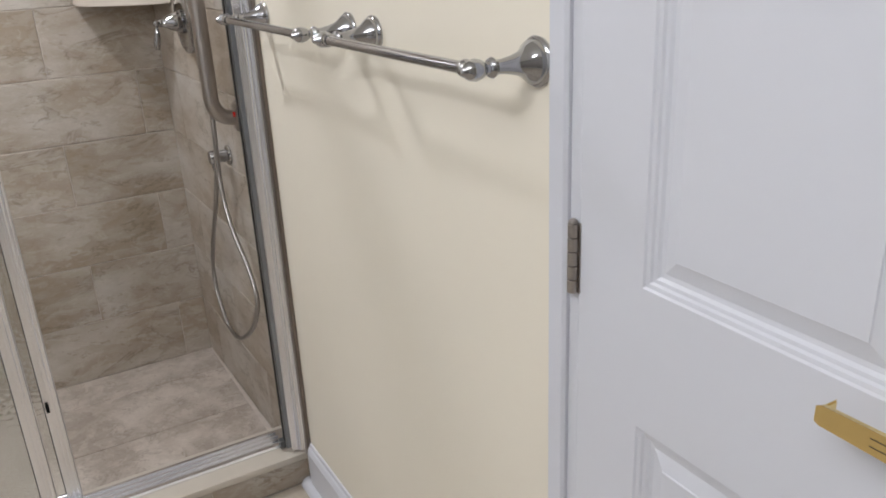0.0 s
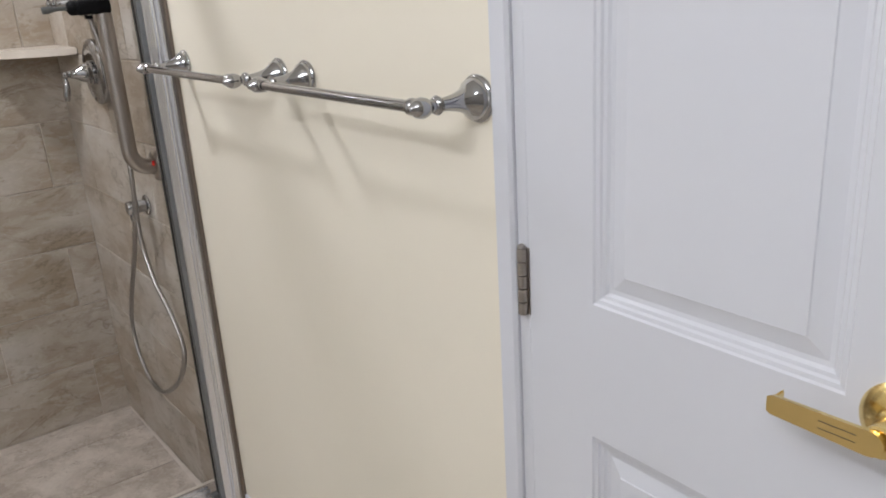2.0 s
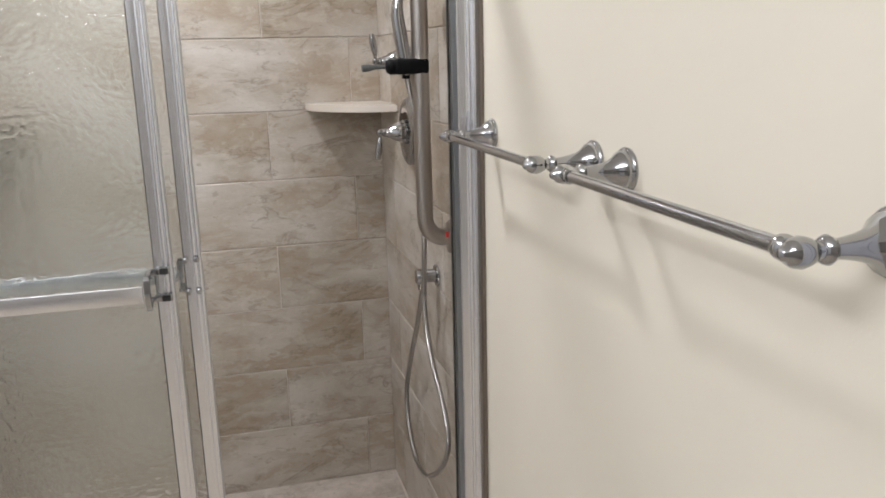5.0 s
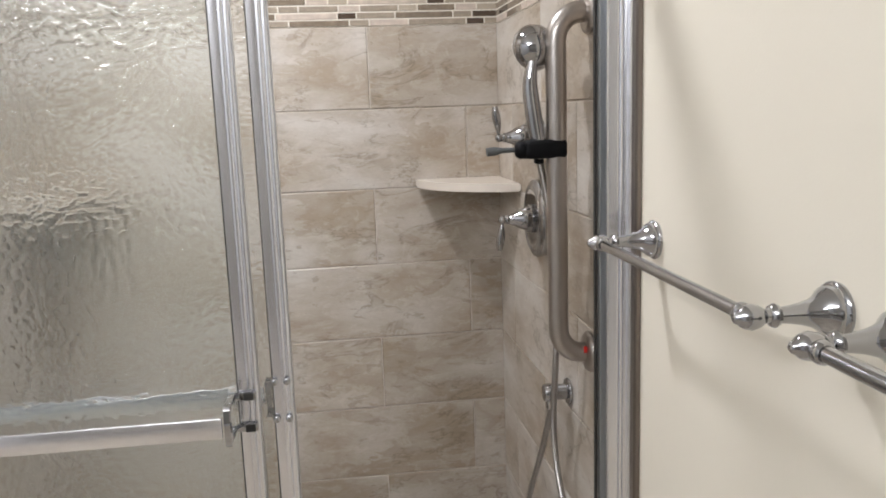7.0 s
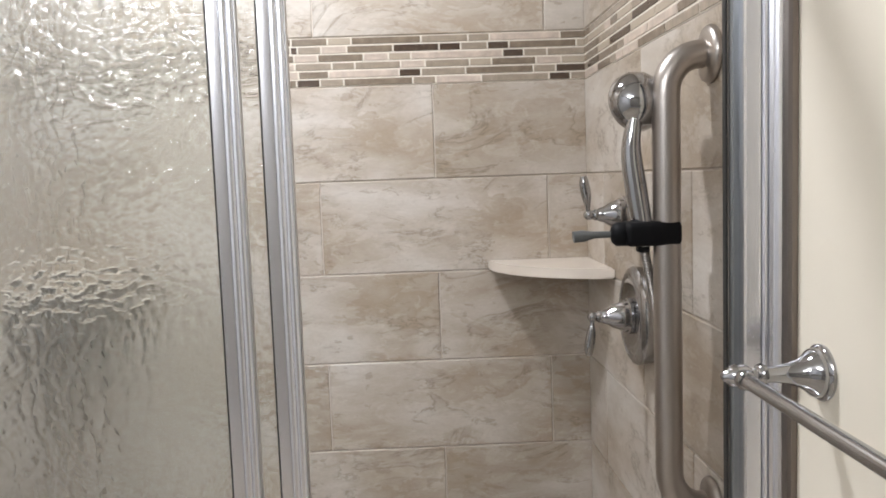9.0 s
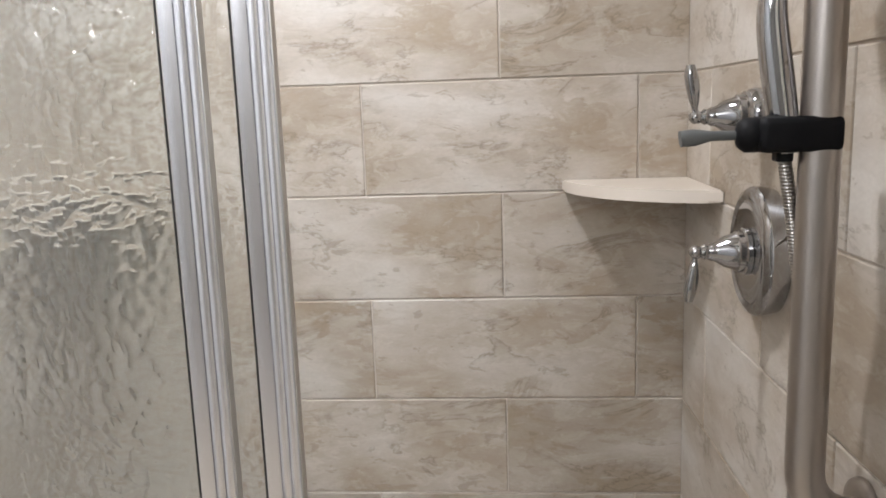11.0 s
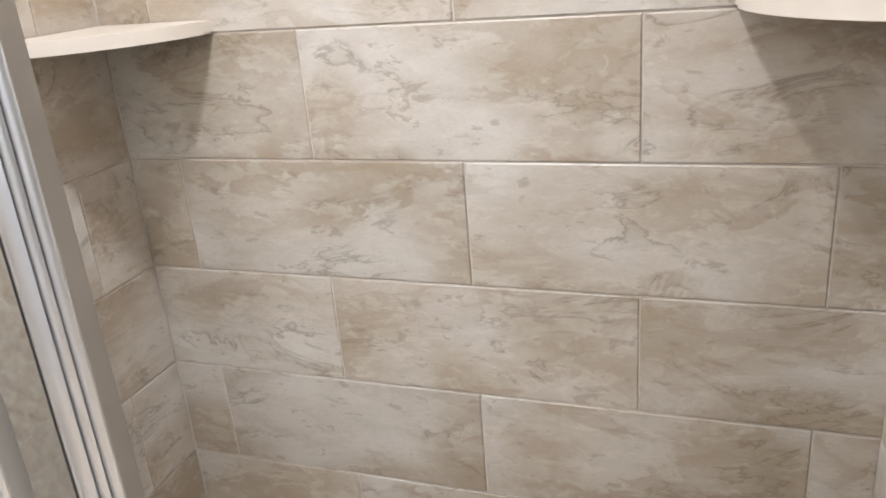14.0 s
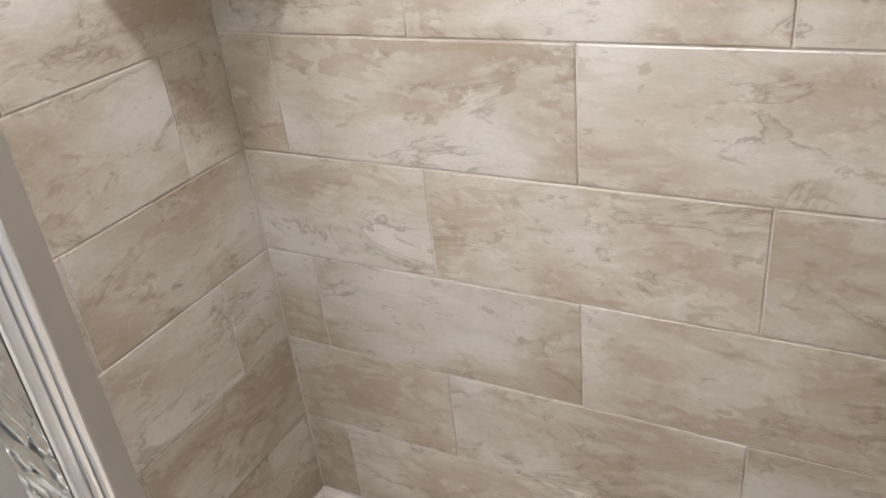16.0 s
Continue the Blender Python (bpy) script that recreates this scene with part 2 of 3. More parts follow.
def smooth_path(points, steps=10):
    """Catmull-Rom through the points."""
    pts = [Vector(p) for p in points]
    pts = [pts[0] * 2 - pts[1]] + pts + [pts[-1] * 2 - pts[-2]]
    out = []
    for i in range(1, len(pts) - 2):
        a, b, c, d = pts[i - 1:i + 3]
        for k in range(steps):
            t = k / steps
            out.append(0.5 * ((2 * b) + (c - a) * t + (2 * a - 5 * b + 4 * c - d) * t * t + (3 * b - a - 3 * c + d) * t ** 3))
    out.append(pts[-2])
    return out


def prism(outline, lo, hi, axis="Z", bm=None):
    """A straight bar whose cross-section is the outline."""
    bm = bm or bmesh.new()

    def place(u, v, w):
        return {"Z": (u, v, w), "Y": (u, w, v), "X": (w, u, v)}[axis]

    a = [bm.verts.new(place(u, v, lo)) for u, v in outline]
    b = [bm.verts.new(place(u, v, hi)) for u, v in outline]
    n_ = len(outline)
    for i in range(n_):
        j = (i + 1) % n_
        bm.faces.new((a[i], a[j], b[j], b[i]))
    bm.faces.new(a)
    bm.faces.new(b)
    return bm


# ---- plan, in metres ----
WALL = 0.878          # painted wall with the bars and the narrow door
TILE_R = 0.859        # tiled plumbing wall
TILE_L = -0.385


def tile_face(y):
    """The plumbing wall runs slightly out of square."""
    return 0.856 + (2.87 - y) * 0.020


BACK = 2.87
FRONT = 1.912         # front of the shower curb
CEIL = 2.40
ROOM_W, ROOM_S = -1.45, -1.25
DOOR_TOP = 2.03
DOOR_HINGE, DOOR_LATCH = 0.761, 0.304
Z_ROWS = [0.003, 0.214, 0.420, 0.628, 0.833, 1.042, 1.251, 1.466, 1.681]
Z_ABOVE = [1.791, 2.0, 2.21, 2.40]


def structure(name, lo, hi, mat):
    return link(name, box(lo, hi), mat, kind="structure")



structure("floor", (ROOM_W - 0.1, ROOM_S - 0.1, -0.1), (1.0, 3.0, -0.004), GROUT)
structure("ceiling", (ROOM_W - 0.1, ROOM_S - 0.1, CEIL), (1.0, 3.0, CEIL + 0.1), CEILING_PAINT)
# painted wall, with the opening of the narrow door
eb = box((WALL, 0.795, 0), (WALL + 0.12, 1.9645, CEIL))
box((WALL, ROOM_S, 0), (WALL + 0.12, DOOR_LATCH - 0.035, CEIL), 0, eb)
box((WALL, DOOR_LATCH - 0.035, DOOR_TOP + 0.03), (WALL + 0.12, 0.795, CEIL), 0, eb)
link("wall_east", eb, PAINT, kind="structure")
structure("wall_behind_door", (WALL + 0.13, 0.1, 0), (WALL + 0.2, 1.1, CEIL), PAINT)
# unseen south and west walls, toned for what chrome and stiles reflect
structure("wall_south", (ROOM_W - 0.1, ROOM_S - 0.1, 0), (1.0, ROOM_S, CEIL), DARK_REFLECTED)
structure("wall_west", (ROOM_W - 0.1, ROOM_S, 0), (ROOM_W, 2.0, CEIL), PALE_REFLECTED)
structure("wall_beside_shower", (ROOM_W, FRONT - 0.04, 0), (TILE_L - 0.012, 2.07, CEIL), PAINT)
back_wall = structure("wall_shower_back", (TILE_L - 0.1, BACK + 0.0032, 0), (1.0, BACK + 0.11, CEIL), GROUT)
left_wall = structure("wall_shower_side", (TILE_L - 0.1, 2.06, 0), (TILE_L - 0.0032, BACK + 0.0032, CEIL), GROUT)
right_wall = link("wall_shower_plumbing", prism([(tile_face(1.965) + 0.0032, 1.965), (1.0, 1.965), (1.0, BACK + 0.003), (tile_face(BACK) + 0.0032, BACK + 0.003)], 0, CEIL), GROUT, kind="structure")

# ---- curb, pan ----
curb = structure("shower_curb", (TILE_L - 0.01, FRONT + 0.0052, 0), (TILE_R + 0.012, 2.066, 0.079), GROUT)
link("curb_cap", box((TILE_L, FRONT - 0.005, 0.0793), (TILE_R + 0.020, 2.074, 0.100), 0.003), CURB_STONE, curb, "cream stone curb cap", 40)


# ---- narrow panel door ----
def rect_rings(bm, y0, y1, z0, z1, rings):
    """Nested rectangles: rings of (inset, depth into the door)."""
    last = None
    for inset, d in rings:
        r = [bm.verts.new((d, y, z)) for y, z in ((y0 + inset, z0 + inset), (y1 - inset, z0 + inset), (y1 - inset, z1 - inset), (y0 + inset, z1 - inset))]
        if last:
            for i in range(4):
                j = (i + 1) % 4
                bm.faces.new((last[i], last[j], r[j], r[i]))
        last = r
    bm.faces.new(last)


door = thing("door_1", (0.863, DOOR_HINGE, 0.0), "narrow white molded two-panel door, closed, with gold lever", "")
door["kind"] = "structure"
DW = DOOR_HINGE - DOOR_LATCH - 0.003
PY0, PY1 = -(DOOR_HINGE - 0.384), -(DOOR_HINGE - 0.6615)
panels = ((1.048, 1.88), (0.20, 0.882))
ds = bmesh.new()
zs = [0.008, panels[1][0], panels[1][1], panels[0][0], panels[0][1], DOOR_TOP]
ys = [-DW, PY0, PY1, 0.0]
for yi in range(3):
    for zi in range(5):
        if yi == 1 and zi in (1, 3):
            continue
        q = [ds.verts.new((0, y, z)) for y, z in ((ys[yi], zs[zi]), (ys[yi + 1], zs[zi]), (ys[yi + 1], zs[zi + 1]), (ys[yi], zs[zi + 1]))]
        ds.faces.new(q)
bmesh.ops.remove_doubles(ds, verts=ds.verts, dist=0.0005)
box((0.012, -DW, 0.008), (0.035, 0, DOOR_TOP), 0, ds)
for y in (-DW, 0.0):
    q = [ds.verts.new(c) for c in ((0, y, 0.008), (0.012, y, 0.008), (0.012, y, DOOR_TOP), (0, y, DOOR_TOP))]
    ds.faces.new(q)
part("door_slab", ds, WHITE, door)
RINGS = [(0.0, 0.0), (0.002, 0.0022), (0.0065, 0.003), (0.0085, 0.0058), (0.0125, 0.0064), (0.0155, 0.0095), (0.0205, 0.0100), (0.0385, 0.0050), (0.0395, 0.0036)]
for z0, z1 in panels:
    pb = bmesh.new()
    rect_rings(pb, PY0, PY1, z0, z1, RINGS)
    part("door_panel", pb, WHITE, door)


def hinge(z):
    hb = bmesh.new()
    for k in range(5):
        lathe([(0.0, 0.0050), (0.0008, 0.0060), (0.0152, 0.0060), (0.016, 0.0050)], 20, hb, (-0.0045, 0.0075, z - 0.0425 + k * 0.0170), "Z")
    lathe([(0, 0.0052), (0.003, 0.0045), (0.0045, 0.002)], 16, hb, (-0.0045, 0.0075, z + 0.0425), "Z")
    box((-0.0006, -0.0015, z - 0.0425), (0.0, 0.004, z + 0.0425), 0, hb)
    part("hinge", hb, NICKEL, door, "satin nickel hinge", 40)


for z in (0.25, 1.048, 1.79):
    hinge(z)

# lever on its rose
handle = new("lever_handle")
handle.parent = door
handle.location = (0, -(DOOR_HINGE - 0.336), 1.044)
handle["label"] = "polished brass lever handle"
part("rose", lathe([(0, 0.034), (0.004, 0.0345), (0.008, 0.031), (0.012, 0.024), (0.014, 0.0175), (0.020, 0.0165), (0.021, 0.015), (0.022, 0.0135), (0.044, 0.0135), (0.046, 0.012)], 40), BRASS, handle, "", 35)
lv = bmesh.new()
outline = []
for k in range(9):
    a = math.pi * (0.5 + k / 8)
    outline.append((0.006 + 0.013 * math.cos(a) * 0.9, 0.014 * math.sin(a)))
lever_out = [(y_, z_) for y_, z_ in outline] + [(0.084, -0.010), (0.0870, -0.007), (0.0870, 0.010), (0.084, 0.0125)]
front, rear = [], []
for y_, z_ in lever_out:
    front.append(lv.verts.new((-0.051, y_, z_ * 0.68)))
    rear.append(lv.verts.new((-0.044, y_, z_ * 0.68)))
for i in range(len(front)):
    j = (i + 1) % len(front)
    lv.faces.new((front[i], front[j], rear[j], rear[i]))
lv.faces.new(front)
lv.faces.new(rear)
box((-0.0428, 0.0840, -0.0035), (-0.030, 0.0868, 0.0065), 0, lv)
bmesh.ops.bevel(lv, geom=[e for e in lv.edges if e.calc_length() > 0.003], offset=0.0012, segments=2, affect="EDGES")
part("lever", lv, BRASS, handle, "", 40)
gb = bmesh.new()
for dz in (-0.003, 0.0035):
    box((-0.0513, 0.014, dz - 0.0003), (-0.0509, 0.044, dz + 0.0003), 0, gb)
part("engraved_line", gb, GASKET, handle)

# casing and jamb of the door
cs = prism([(WALL, 0.814), (WALL - 0.018, 0.814), (WALL - 0.020, 0.8115), (WALL - 0.020, 0.787), (WALL - 0.016, 0.783), (WALL, 0.783)], 0, DOOR_TOP + 0.045)
link("door_casing", cs, WHITE, kind="structure")
cs = prism([(WALL, 0.245), (WALL - 0.018, 0.245), (WALL - 0.018, 0.280), (WALL - 0.015, 0.284), (WALL, 0.284)], 0, DOOR_TOP + 0.045)
link("door_casing", cs, WHITE, kind="structure")
cs = box((WALL - 0.018, 0.2843, DOOR_TOP + 0.012), (WALL, 0.7828, DOOR_TOP + 0.045), 0.002)
link("door_casing", cs, WHITE, kind="structure")
jb = box((WALL - 0.012, 0.7645, 0), (WALL + 0.12, 0.7828, DOOR_TOP + 0.02), 0.0015)
box((0.905, 0.755, 0), (0.93, 0.7642, DOOR_TOP), 0, jb)
link("door_jamb", jb, WHITE, kind="structure")
jb = box((WALL - 0.012, 0.2843, 0), (WALL + 0.12, 0.3005, DOOR_TOP + 0.02), 0.0015)
link("door_jamb", jb, WHITE, kind="structure")
link("door_jamb", box((WALL - 0.012, 0.3008, DOOR_TOP + 0.004), (WALL + 0.12, 0.7642, DOOR_TOP + 0.0118)), WHITE, kind="structure")

# ---- baseboard with cap and shoe moulding ----
base_out = [(WALL, 0.022), (WALL - 0.013, 0.022), (WALL - 0.013, 0.118), (WALL - 0.011, 0.122), (WALL - 0.0125, 0.126), (WALL - 0.009, 0.134), (WALL - 0.006, 0.137), (WALL - 0.004, 0.146), (WALL, 0.147)]
link("baseboard", prism(base_out, 0.8143, 1.875, "Y"), WHITE, kind="structure")
shoe = [(WALL, 0.0)] + [(WALL - 0.013 - 0.019 * math.cos(a), 0.022 * math.sin(a)) for a in [0, 0.3, 0.6, 0.9, 1.2, 1.57]] + [(WALL, 0.022)]
link("shoe_molding", prism(shoe, 0.8143, 1.9055, "Y"), WHITE, kind="structure", smooth=40)
link("baseboard", box((ROOM_W, ROOM_S, 0), (WALL, ROOM_S + 0.014, 0.14), 0.003), WHITE, kind="structure")
link("baseboard", box((ROOM_W, ROOM_S + 0.0142, 0), (ROOM_W + 0.014, FRONT - 0.042, 0.14), 0.003), WHITE, kind="structure")

# ---- corner shelves ----


def corner_shelf(cx, side):
    t = thing("corner_shelf", (cx, BACK, 1.2515), "cream stone quarter-round corner shelf in the tiled shower", "shelf", "corner shelves")
    rx, ry = 0.236 if side < 0 else 0.222, 0.247
    pts = [(0.0, 0.0)]
    for k in range(17):
        a = math.pi / 2 * k / 16
        bulge = 0.80
        c, s_ = math.cos(a), math.sin(a)
        # flattened arc between the two wall ends
        straight = (k / 16)
        x = rx * ((1 - bulge) * (1 - straight) + bulge * c)
        y = ry * ((1 - bulge) * straight + bulge * s_)
        pts.append((side * x, -y))
    bm = prism(pts, 0.0, 0.021)
    bmesh.ops.bevel(bm, geom=[e for e in bm.edges if abs(e.verts[0].co.z - e.verts[1].co.z) < 0.001], offset=0.003, segments=2, affect="EDGES")
    part("shelf_board", bm, SHELF_STONE, t, "", 50)


corner_shelf(TILE_R, -1)
corner_shelf(TILE_L, 1)

# ---- towel bars ----


def towel_bar(y0, y1):
    t = thing("towel_bar", (WALL, (y0 + y1) / 2, 1.256), "polished chrome towel bar with turned posts on the cream wall", "towel bar", "towel bars in a row")
    h = (y1 - y0) / 2
    for sgn in (-1, 1):
        prof = [(0, 0.0305), (0.0035, 0.0315), (0.006, 0.030), (0.007, 0.0275), (0.010, 0.027), (0.013, 0.026), (0.018, 0.0205), (0.026, 0.0150), (0.038, 0.0105), (0.050, 0.0085), (0.0585, 0.0078), (0.060, 0.0100), (0.064, 0.0118), (0.068, 0.0100), (0.0695, 0.0072), (0.0735, 0.0070), (0.076, 0.0090), (0.080, 0.0110), (0.087, 0.0126), (0.094, 0.0110), (0.098, 0.0085), (0.100, 0.0060), (0.103, 0.0052), (0.105, 0.0025)]
        part("post", lathe([(d_, r_ * (0.93 if d_ < 0.03 else 1.0)) for d_, r_ in prof], 40, None, (0, sgn * h, 0)), CHROME, t, "", 40)
        part("collar", lathe([(0, 0.0080), (0.002, 0.0100), (0.006, 0.0106), (0.010, 0.0098), (0.0125, 0.0084)], 28, None, (-0.087, sgn * (h - 0.012), 0), "Y-" if sgn > 0 else "Y"), CHROME, t, "", 40)
    part("rail", lathe([(-h + 0.02, 0.0073), (h - 0.02, 0.0073)], 32, None, (-0.087, 0, 0), "Y"), CHROME, t, "", 40)


towel_bar(0.858, 1.287)
towel_bar(1.382, 1.822)

# ---- shower door ----


def stile_outline(x0, y0, w, d):
    """Ribbed extrusion: a wide flat, then two round ribs, with narrow grooves between."""
    out = [(x0, y0 + d), (x0, y0 + 0.0018), (x0 + w * 0.02, y0 + 0.0008)]
    for a, b, deep in ((0.03, 0.42, 0.0003), (0.46, 0.70, 0.0008), (0.74, 0.97, 0.0008)):
        for k in range(9):
            u = k / 8
            out.append((x0 + w * (a + (b - a) * u), y0 + 0.0016 - deep * math.sin(math.pi * u)))
        if b < 0.9:
            out += [(x0 + w * (b + 0.008), y0 + 0.0050), (x0 + w * (b + 0.032), y0 + 0.0050)]
    return out + [(x0 + w, y0 + 0.003), (x0 + w, y0 + d)]


STILE_W, STILE_1, STILE_2 = 0.033, 0.2630, 0.3180


def sliding_panel(x0, x1, y, label):
    t = thing("shower_door_panel", ((x0 + x1) / 2, y, 0.115), label, "shower door", "sliding shower door panels")
    half = (x1 - x0) / 2
    top = 1.789
    for a in (half - STILE_W, -half):
        part("stile", prism(stile_outline(a, -0.007, STILE_W, 0.014), 0.0, top), FRAME_METAL, t, "", 25)
    part("rail", box((-half + STILE_W + 0.0002, -0.006, 0.0), (half - STILE_W - 0.0002, 0.006, 0.028), 0.001), FRAME_METAL, t)
    part("rail", box((-half + STILE_W + 0.0002, -0.006, top - 0.012), (half - STILE_W - 0.0002, 0.006, top), 0.001), FRAME_METAL, t)
    g = part("glass_pane", box((-half + STILE_W + 0.0002, -0.0025, 0.0282), (half - STILE_W - 0.0002, 0.0025, top - 0.0122)), OBSCURE, t, "hammered obscure glass")
    g.visible_shadow = False
    g.data.materials.append(CLEAR)
    for face in g.data.polygons:
        face.material_index = 0 if face.normal.y < -0.5 else 1
    part("edge_strip", box((half + 0.0001, -0.0062, 0.0), (half + 0.0014, 0.0068, top)), EDGE_METAL, t, "matt grey edge strip")
    for a in (half - STILE_W - 0.0017, -half + STILE_W + 0.0004):
        part("gasket", box((a, -0.006, 0.0285), (a + 0.0013, -0.0028, top - 0.0125)), GASKET, t)
    return t, half


outer, oh = sliding_panel(-0.368, STILE_1, 2.001, "chrome-framed hammered glass sliding shower door with towel bar")
inner, ih = sliding_panel(-0.335, STILE_2, 2.023, "chrome-framed hammered glass sliding shower door, inner track")
# towel bars across both panels, outside and inside


def panel_bar(panel, half, place, outward, name, reach):
    b = new(name)
    b.parent = panel
    b.location = place
    b["label"] = "flat chrome bar"
    part("bar_rail", box((-half + 0.05, min(0, outward * 0.009), -0.0165), (half - 0.052, max(0, outward * 0.009), 0.0165), 0.002), FRAME_METAL, b, "", 40)
    for sx in (-1, 1):
        bx = sx * (half - 0.044)
        bk = bmesh.new()
        hook = []
        for k in range(9):
            a = math.pi * k / 8
            hook.append((outward * (0.008 * math.sin(a)), -0.034 * math.cos(a)))
        hook = [(y_ , z_) for y_, z_ in hook]
        prism([(-outward * 0.010, -0.034), *hook, (-outward * 0.010, 0.034)], bx - 0.005, bx + 0.005, "X", bk)
        for dz in (-0.0275, 0.0275):
            lo_y, hi_y = sorted((-outward * 0.008, -outward * reach))
            box((bx - 0.005, lo_y, dz - 0.0035), (bx + 0.005, hi_y, dz + 0.0035), 0, bk)
            e0, e1 = sorted((-outward * (reach - 0.004), -outward * (reach - 0.0005)))
            box((bx + (0.005 if sx > 0 else -0.040), e0, dz - 0.007), (bx + (0.040 if sx > 0 else -0.005), e1, dz + 0.007), 0.001, bk)
        part("bracket", bk, CHROME, b, "", 40)
        for dz in (-0.0275, 0.0275):
            c0, c1 = sorted((-outward * (reach - 0.0045), -outward * (reach - 0.009)))
            part("screw_cap", box((bx + sx * 0.028 - 0.008, c0, dz - 0.0065), (bx + sx * 0.028 + 0.008, c1, dz + 0.0065), 0.001), GASKET, b)


panel_bar(outer, oh, (0, -0.0700, 0.860), -1, "bar", 0.062)
panel_bar(inner, ih, (0, 0.0345, 0.862), 1, "bar", 0.024)
pull = new("pull_bolts")
pull.parent = inner
pull.location = (ih - 0.018, -0.0075, 0.867)
for dz in (-0.033, 0.033):
    for dx in (-0.012, 0.009):
        part("bolt", lathe([(0, 0.006), (0.003, 0.0065), (0.006, 0.006), (0.008, 0.003)], 16, None, (dx, 0, dz), "Y-"), CHROME, pull, "", 40)
part("clip", box((-0.012, -0.004, -0.600), (-0.004, 0.004, -0.575), 0.001), RUBBER, pull)
# frame of the enclosure
frame_thing = thing("shower_door_frame", (0.23, 2.01, 0.100), "polished metal frame of the sliding shower door", "shower door frame")
part("track", prism([(-0.046, 0.0002), (0.036, 0.0002), (0.036, 0.009), (-0.042, 0.009), (-0.046, 0.005)], TILE_L - 0.23 + 0.0005, WALL - 0.23 - 0.0005, "X"), FRAME_METAL, frame_thing)
for g in (-0.0205, -0.0010, 0.0185):
    part("track_guide", box((TILE_L - 0.22, g, 0.0092), (TILE_R - 0.262, g + 0.0025, 0.0145)), FRAME_METAL, frame_thing)
part("header", box((TILE_L - 0.2295, -0.014, 1.8060), (WALL - 0.2305, 0.026, 1.820), 0.003), FRAME_METAL, frame_thing, "", 40)
JX = WALL - 0.23
# outer edge of the jamb, its shade put into a dark brown metal
part("wall_jamb", prism([(JX - 0.0005, -0.134), (JX - 0.007, -0.134), (JX - 0.010, -0.130), (JX - 0.010, -0.1215), (JX - 0.0005, -0.1215)], 0.0, 1.826), DARK_METAL, frame_thing, "jamb edge strip, darkened for its shaded outer side")
part("wall_jamb", prism([(JX - 0.0005, -0.1213), (JX - 0.0125, -0.1213), (JX - 0.0145, -0.118), (JX - 0.0150, -0.106), (JX - 0.0180, -0.1045), (JX - 0.0180, -0.102), (JX - 0.0120, -0.1015), (JX - 0.0120, -0.1000), (JX - 0.0215, -0.0995), (JX - 0.0225, -0.0950), (JX - 0.0160, -0.0945), (JX - 0.0160, -0.0930), (JX - 0.025, -0.0925), (JX - 0.038, -0.090), (JX - 0.040, -0.087), (JX - 0.040, -0.072), (JX - 0.0005, -0.072)], 0.0095, 1.8055), FRAME_METAL, frame_thing)
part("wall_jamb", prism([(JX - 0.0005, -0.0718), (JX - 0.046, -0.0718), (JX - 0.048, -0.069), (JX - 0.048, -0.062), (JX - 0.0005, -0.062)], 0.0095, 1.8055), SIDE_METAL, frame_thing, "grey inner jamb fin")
part("wall_jamb", prism([(JX - 0.0005, -0.0618), (JX - 0.030, -0.0618), (JX - 0.030, -0.036), (JX - 0.0005, -0.036)], 0.0095, 1.8055), FRAME_METAL, frame_thing)
part("seal", box((JX - 0.051, -0.0615, 0.012), (JX - 0.0482, -0.052, 1.81)), GASKET, frame_thing)
part("bumper", box((JX - 0.064, -0.066, 0.0095), (JX - 0.0485, -0.046, 0.034), 0.002), GREY_PLASTIC, frame_thing)
frame_other = [(-0.6248, -0.040), (-0.600, -0.040), (-0.600, 0.036), (-0.6248, 0.036)]
part("wall_jamb", prism(frame_other, 0.0095, 1.8055), FRAME_METAL, frame_thing)

# ---- grab bar ----
grab = thing("grab_bar", (tile_face(2.110) - 0.0005, 2.110, 1.308), "satin stainless vertical grab bar on the tiled shower wall", "grab bar")
G = 0.312
gx = -0.0625
pts = [(-0.006, 0, -G), (-0.016, 0, -G)]
R_ = 0.050
cxr = gx + 0.0
for k in range(0, 9):
    a = math.pi / 2 * k / 8
    pts.append((-0.016 + (gx + 0.016) * math.sin(a), 0, -G + R_ * (1 - math.cos(a)) * 1.0))
pts += [(gx, 0, -G + R_ + 0.02 + (2 * G - 2 * R_ - 0.04) * k / 6) for k in range(7)]
for k in range(8, -1, -1):
    a = math.pi / 2 * k / 8
    pts.append((-0.016 + (gx + 0.016) * math.sin(a), 0, G - R_ * (1 - math.cos(a))))
pts += [(-0.006, 0, G)]
part("tube", sweep(pts, 0.0190, 28), NICKEL, grab, "", 60)
for sgn in (-1, 1):
    part("flange", lathe([(0.0005, 0.0385), (0.003, 0.039), (0.008, 0.0365), (0.011, 0.030), (0.0125, 0.019)], 36, None, (0, 0, sgn * G)), NICKEL, grab, "", 40)
part("sticker", box((-0.0185, -0.0195, -G + 0.004), (-0.0128, -0.0165, -G + 0.016)), RED, grab, "small red sticker")

# ---- hand shower, hose, outlet ----
hs = thing("hand_shower", (0.777, 2.115, 1.377), "chrome hand shower held upright against the grab bar", "hand shower")
hpts = smooth_path([(0.001, 0.0, -0.013), (0.000, 0.0, 0.006), (-0.008, 0.002, 0.06), (-0.014, 0.004, 0.115), (-0.010, 0.004, 0.155), (-0.004, 0.004, 0.185)], 6)
hr = [0.0095 + 0.0055 * math.sin(math.pi * min(1, k / (len(hpts) - 1) * 1.2)) for k in range(len(hpts))]
part("handle", sweep(hpts, hr, 24), CHROME, hs, "", 60)
